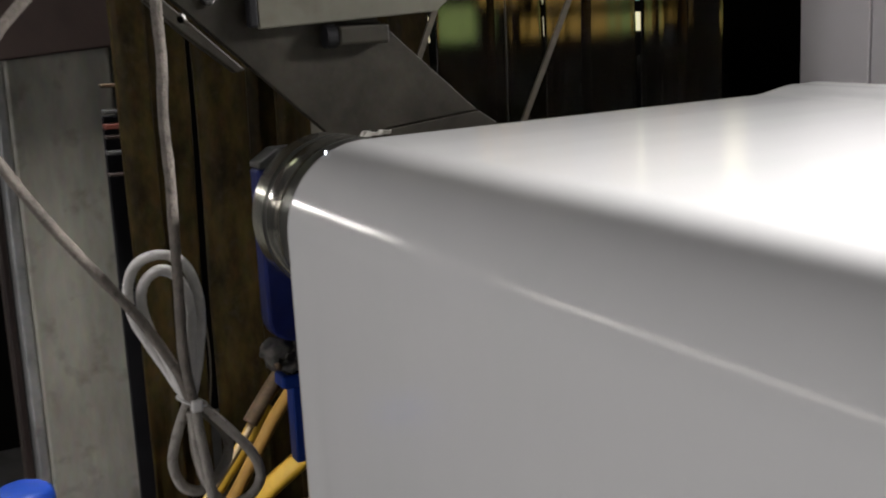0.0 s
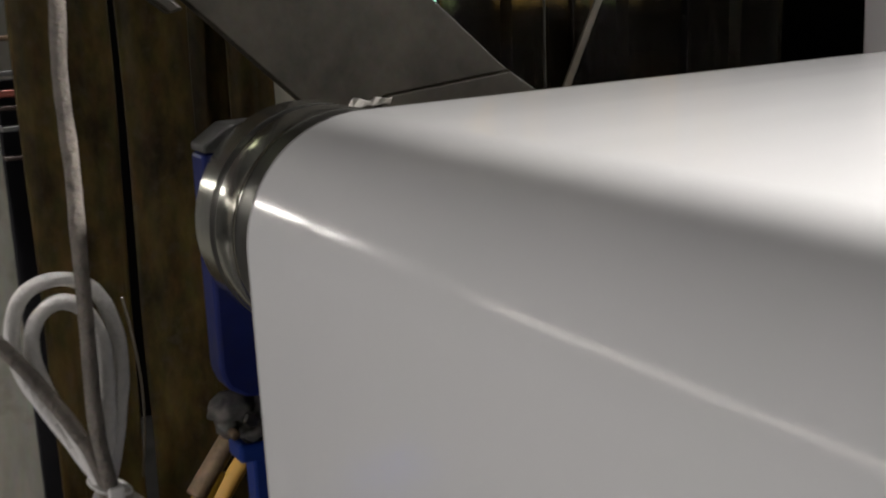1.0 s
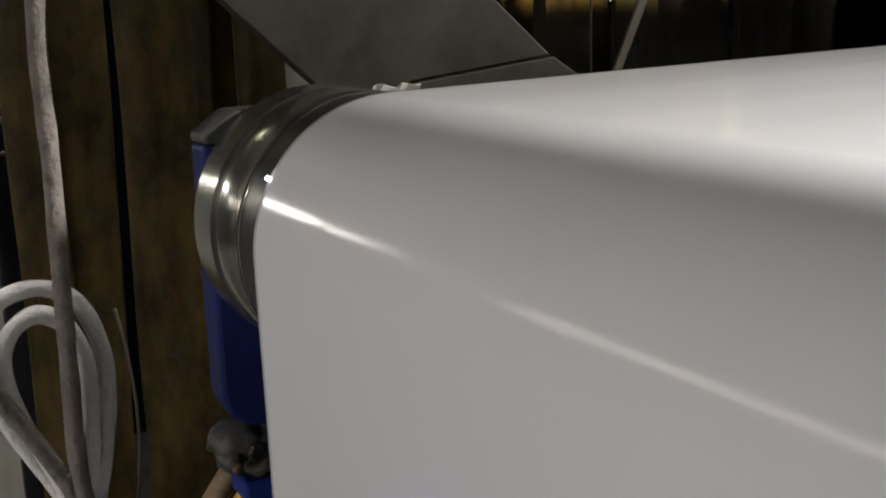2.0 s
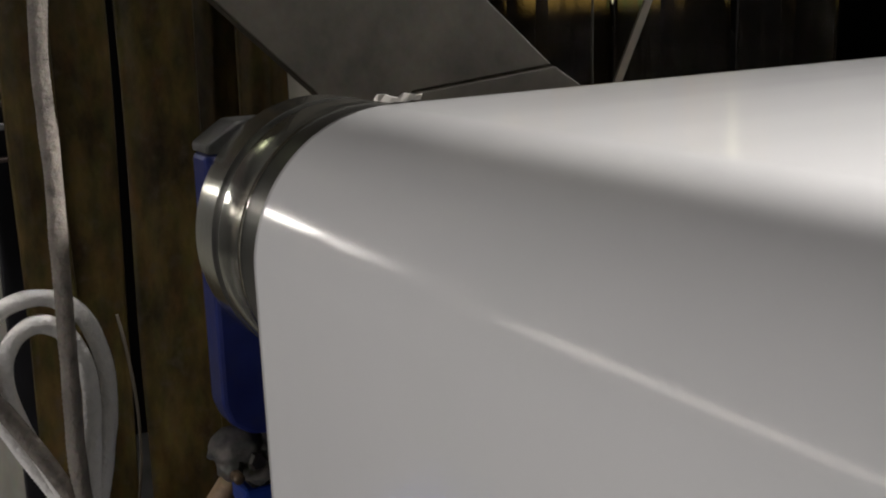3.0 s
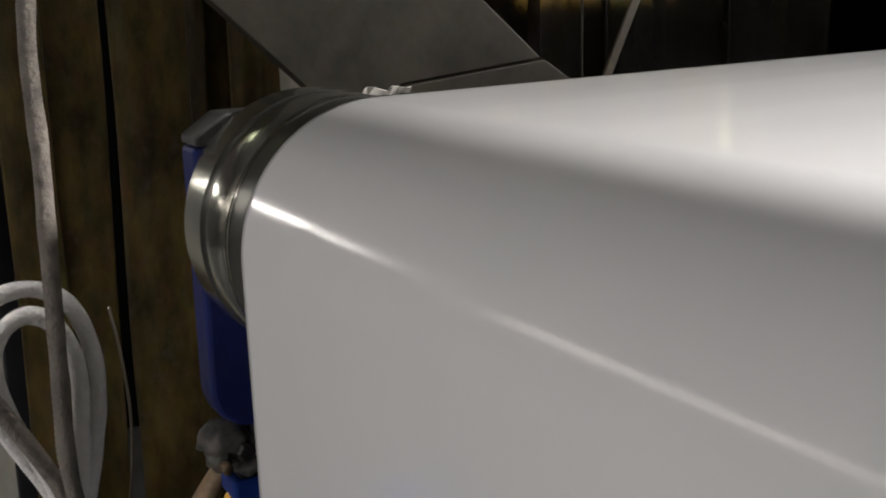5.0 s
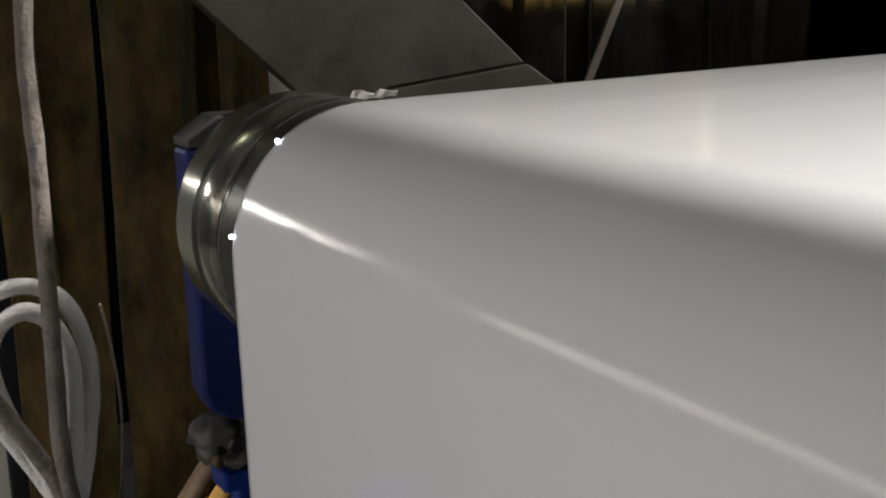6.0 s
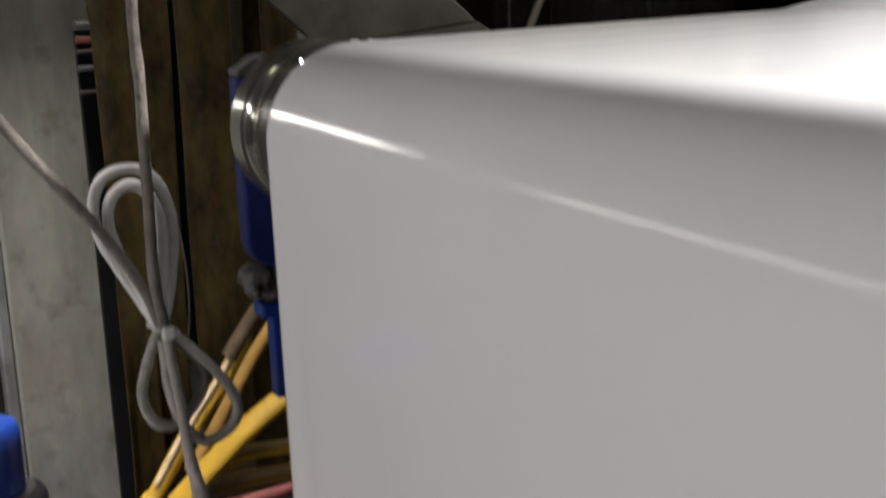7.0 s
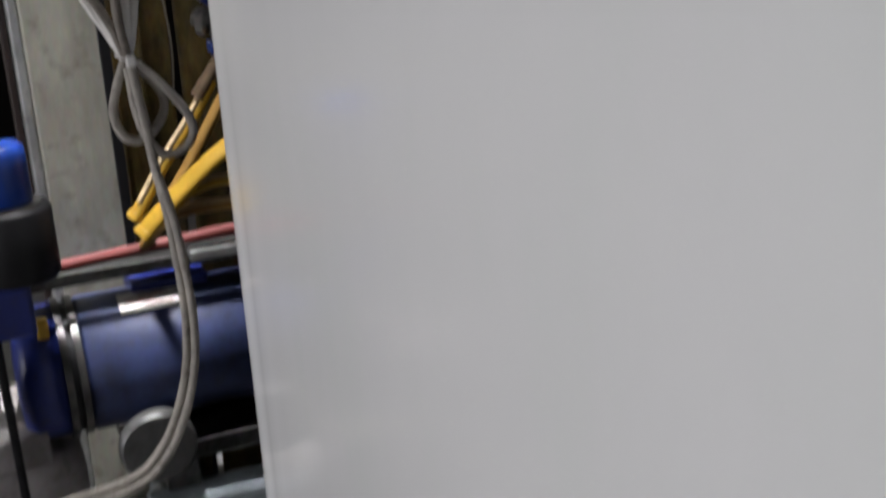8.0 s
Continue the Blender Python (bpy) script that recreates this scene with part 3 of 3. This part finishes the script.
# ---- drive unit near the floor ----
def motor():
    c, r = (-0.40, 0, 0.345), 0.098
    ob = empty("drive_motor", (-0.40, -0.1, 0.345), label="dark blue electric drive motor with foil nameplate", category="motor")
    part("shell", lathe([(-0.236, 0.06), (-0.236, r - 0.004), (-0.232, r), (0.16, r), (0.162, 0.06)], "y", c), MOTOR, ob, smooth=True)
    for y in (-0.243, -0.262):
        part("flange", lathe([(y - 0.005, 0.05), (y - 0.005, r + 0.004), (y + 0.005, r + 0.004), (y + 0.005, 0.05)], "y", c), IRON, ob, "dull metal flange ring")
    part("gap_ring", lathe([(-0.257, 0.05), (-0.257, r - 0.004), (-0.248, r - 0.004), (-0.248, 0.05)], "y", c), BLACK, ob)
    part("end_bell", lathe([(-0.330, 0.03), (-0.326, r - 0.02), (-0.310, r - 0.004), (-0.267, r - 0.002), (-0.267, 0.05)], "y", c), BLUE, ob, "blue end bell", smooth=True)
    for k in range(8):
        a = 2 * math.pi * k / 8 + 0.2
        part("bolt", lathe([(-0.272, 0.001), (-0.272, 0.006), (-0.266, 0.006)], "y", (c[0] + (r - 0.008) * math.cos(a), 0, c[2] + (r - 0.008) * math.sin(a)), 6), IRON, ob)
    part("terminal_box", box((-0.48, -0.155, 0.425), (-0.385, -0.045, 0.456), 0.004), BLUE, ob)
    bm = bmesh.new()
    rows = []
    for k in range(9):
        a = radians(58 + 24 * k / 8)
        rr = r + 0.0012
        rows.append([bm.verts.new((c[0] + rr * math.cos(a), y, c[2] + rr * math.sin(a))) for y in (-0.178, -0.088)])
    for a, b in zip(rows, rows[1:]):
        bm.faces.new((a[0], a[1], b[1], b[0]))
    plate = part("nameplate", bm, LABEL, ob, "silver foil nameplate", smooth=True)
    rnd = random.Random(2)
    for k in range(6):
        a = radians(61 + 3.4 * k)
        rr = r + 0.0022
        y = -0.172 + 0.03 * rnd.random()
        bm = bmesh.new()
        da = radians(0.9)
        vs = [bm.verts.new((c[0] + rr * math.cos(q), yy, c[2] + rr * math.sin(q))) for q, yy in ((a, y), (a, y + 0.04), (a + da, y + 0.04), (a + da, y))]
        bm.faces.new(vs)
        part("print_bar", bm, INK, plate)
    part("warning_tag", box((-0.350, -0.292, 0.418), (-0.335, -0.276, 0.448), 0.003), YELLOW, ob, "small yellow tag")
    base = empty("motor_base", (-0.4, -0.1, 0.1), label="grey painted steel motor base frame", category="base frame")
    part("deck", box((-0.56, -0.20, 0.205), (-0.30, 0.5, 0.235), 0.003), IRON, base)
    for y in (-0.17, 0.06):
        part("saddle", box((-0.46, y, 0.235), (-0.34, y + 0.04, 0.262), 0.003), IRON, base)
    part("rail", box((-0.34, -0.18, 0.105), (-0.26, 0.5, 0.150), 0.004), GREYBASE, base)
    part("rail", box((-0.62, -0.18, 0.105), (-0.55, 0.5, 0.150), 0.004), GREYBASE, base)
    for y in (-0.15, 0.4):
        part("foot", box((-0.60, y, 0.0), (-0.34, y + 0.05, 0.105), 0.004), GREYBASE, base)
        part("riser", box((-0.56, y, 0.150), (-0.32, y + 0.05, 0.205), 0.003), IRON, base)
    part("belt_pulley", lathe([(-0.298, 0.012), (-0.298, 0.050), (-0.292, 0.054), (-0.276, 0.054), (-0.270, 0.050), (-0.270, 0.012)], centre=(0, -0.160, 0.250), seg=48), CAPSTEEL, base, "round grey pulley disc")
    g = empty("gear_case", (-0.42, -0.4, 0.15), label="pale dusty cast gear case", category="gear case")
    part("housing", box((-0.50, -0.50, 0.0), (-0.335, -0.255, 0.235), 0.03, 4), DUSTY, g, smooth=True)
    part("lid", box((-0.51, -0.50, 0.235), (-0.322, -0.300, 0.285), 0.006), DUSTY, g)


motor()


def regulators():
    v = empty("valve_knob", (-0.29, -0.3, 0.56), label="black round valve knob on a blue valve body", category="valve")
    c = (-0.29, -0.300, 0)
    part("knob", lathe([(0.528, 0.03), (0.530, 0.048), (0.535, 0.051), (0.620, 0.051), (0.627, 0.047), (0.628, 0.03)], "z", c, 40), BLACK, v, smooth=True)
    part("top_disc", lathe([(0.628, 0.02), (0.628, 0.041), (0.6305, 0.040)], "z", c, 40), IRON, v, "worn grey top disc")
    part("body", box((-0.33, -0.350, 0.455), (-0.26, -0.292, 0.528), 0.006), BLUE, v)
    part("stem", box((-0.32, -0.350, 0.0), (-0.28, -0.338, 0.455), 0.004), BLACK, v, "black stand")
    b = empty("blue_canister", (-0.29, -0.318, 0.68), label="bright blue capped round canister", category="canister")
    part("cup", lathe([(0.6305, 0.026), (0.634, 0.034), (0.694, 0.034), (0.704, 0.032), (0.708, 0.026)], "z", (-0.285, -0.304, 0), 40), BLUE2, b, smooth=True)


regulators()


def pipes():
    a = empty("red_pipe", (-0.36, -0.1, 0.51), label="red painted pipe above the motor", category="pipe")
    part("tube", sweep([(-0.345, -0.40, 0.508), (-0.345, -0.244, 0.516), (-0.345, -0.096, 0.524), (-0.345, 0.3, 0.545)], round_section(0.0085), 4), RED, a, smooth=True)
    b = empty("support_rail", (-0.40, -0.1, 0.48), label="dull zinc support rail above the motor", category="rail")
    part("channel", box((-0.41, -0.40, 0.478), (-0.36, 0.4, 0.498), 0.003), IRON, b)
    part("bright_strip", box((-0.358, -0.075, 0.492), (-0.335, 0.4, 0.508), 0.003), RAIL, b, "bright zinc strip")
    part("hanger", box((-0.41, -0.40, 0.0), (-0.37, -0.37, 0.478), 0.002), IRON, b)


pipes()


def hoses():
    runs = (
        (YELLOW, [(-0.25, -0.152, 0.600), (-0.25, -0.142, 0.612), (-0.25, -0.110, 0.660), (-0.25, -0.067, 0.715), (-0.25, -0.036, 0.762)], 0.019, True),
        (OCHRE, [(-0.285, -0.095, 0.612), (-0.285, -0.068, 0.650), (-0.285, -0.034, 0.702), (-0.285, -0.004, 0.745), (-0.285, 0.07, 0.83)], 0.017, False),
        (YELLOW, [(-0.235, -0.146, 0.580), (-0.235, -0.134, 0.591), (-0.235, -0.087, 0.632), (-0.235, -0.035, 0.672), (-0.235, 0.07, 0.735)], 0.027, False),
        (YELLOW, [(-0.256, -0.105, 0.600), (-0.256, -0.083, 0.616), (-0.256, -0.047, 0.628), (-0.256, 0.0, 0.6255), (-0.256, 0.12, 0.620)], 0.018, True),
        (OCHRE, [(-0.335, -0.130, 0.533), (-0.300, -0.118, 0.560), (-0.268, -0.093, 0.588), (-0.262, -0.051, 0.594), (-0.262, 0.0, 0.592), (-0.262, 0.12, 0.590)], 0.021, True),
    )
    ob = empty("hose_bundle", (-0.26, -0.1, 0.6), label="bundle of yellow and ochre hoses with pale lit tops behind the film", category="hose")
    part("end_fitting", sweep([(-0.25, -0.056, 0.742), (-0.25, -0.044, 0.758), (-0.25, -0.019, 0.790), (-0.25, 0.02, 0.835), (-0.22, 0.05, 0.845)], flat_section(0.0195, 0.0135), 6, up=(0.5, 0, 1)), FITTING, ob, "dull brown metal end fitting", smooth=True)
    for m, pts, w, worn in runs:
        hose = part("hose", sweep(pts, flat_section(w, 0.011), 10, up=(0.5, 0, 1)), m, ob, smooth=True)
        end = Vector(pts[1]) - Vector(pts[0])
        cap = [Vector(pts[0]) - end.normalized() * q for q in (-0.004, 0.0, 0.003, 0.006)]
        part("end_cap", sweep(cap, flat_section(w + 0.003, 0.0135), 2, up=(0.5, 0, 1)), m, hose, smooth=True)
        # the flag adds a paler strip: light on the hose top, as colour
        if worn:
            top = [(x + 0.002, y - 0.12 * w, z + 0.24 * w) for x, y, z in pts[1:]]
            part("worn_side", sweep(top, flat_section(0.50 * w, 0.0095), 10, up=(0.5, 0, 1)), LIT_HOSE_TOP, hose, "pale upper side, light put into its colour", smooth=True)


hoses()


def hall_lamps():
    """Unseen tube fittings low across the hall, placed for the roller's glints; stands added."""
    for a, b, h, m in (((-4.45, -1.0, 1.50), (-4.14, -2.05, 1.635), 0.065, TUBE), ((-3.80, -2.76, 1.66), (-2.3, -4.3, 2.02), 0.17, TUBE_DIM)):
        ob = empty("tube_lamp", a, label="unseen long white tube lamp placed for a roller glint, stand added", category="lamp", group="hall tube lamps")
        A, B = Vector(a), Vector(b)
        n = (B - A).cross(Vector((0, 0, 1))).normalized()
        part("diffuser", sweep([A, A.lerp(B, 0.5), B], flat_section(0.06, h), 2, up=(0, 0, 1)), m, ob)
        back = [p - n * 0.05 * (1 if n.dot(-A) > 0 else -1) for p in (A, A.lerp(B, 0.5), B)]
        part("reflector", sweep(back, flat_section(0.03, h + 0.06), 2, up=(0, 0, 1)), RAIL, ob)
        for p in (back[0].lerp(back[2], 0.1), back[0].lerp(back[2], 0.9)):
            part("stand", lathe([(0.0, 0.02), (p.z, 0.02)], "z", (p.x, p.y, 0), 12), IRON, ob)


hall_lamps()


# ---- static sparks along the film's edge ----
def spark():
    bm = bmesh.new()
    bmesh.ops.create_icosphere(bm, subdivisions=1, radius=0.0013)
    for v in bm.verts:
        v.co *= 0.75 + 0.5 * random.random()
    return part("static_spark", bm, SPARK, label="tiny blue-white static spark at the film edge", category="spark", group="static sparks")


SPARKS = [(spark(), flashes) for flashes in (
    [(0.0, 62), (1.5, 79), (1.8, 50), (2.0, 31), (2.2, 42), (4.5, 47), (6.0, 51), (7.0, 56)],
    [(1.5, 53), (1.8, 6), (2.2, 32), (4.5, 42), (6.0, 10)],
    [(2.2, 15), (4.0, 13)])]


def motions():
    turn = [(0.2 * k, pose(0, 0, AXIS, 40 * k)) for k in range(41)]
    walk(roller, turn)
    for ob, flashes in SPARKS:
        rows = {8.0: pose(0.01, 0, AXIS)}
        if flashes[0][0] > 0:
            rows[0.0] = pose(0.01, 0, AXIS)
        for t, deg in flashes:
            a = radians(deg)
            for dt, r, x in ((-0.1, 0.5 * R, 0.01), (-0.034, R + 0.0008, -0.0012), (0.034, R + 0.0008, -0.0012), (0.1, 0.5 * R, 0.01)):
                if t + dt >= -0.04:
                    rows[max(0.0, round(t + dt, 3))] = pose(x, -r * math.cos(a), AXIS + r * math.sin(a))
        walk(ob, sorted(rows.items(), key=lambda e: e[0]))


motions()
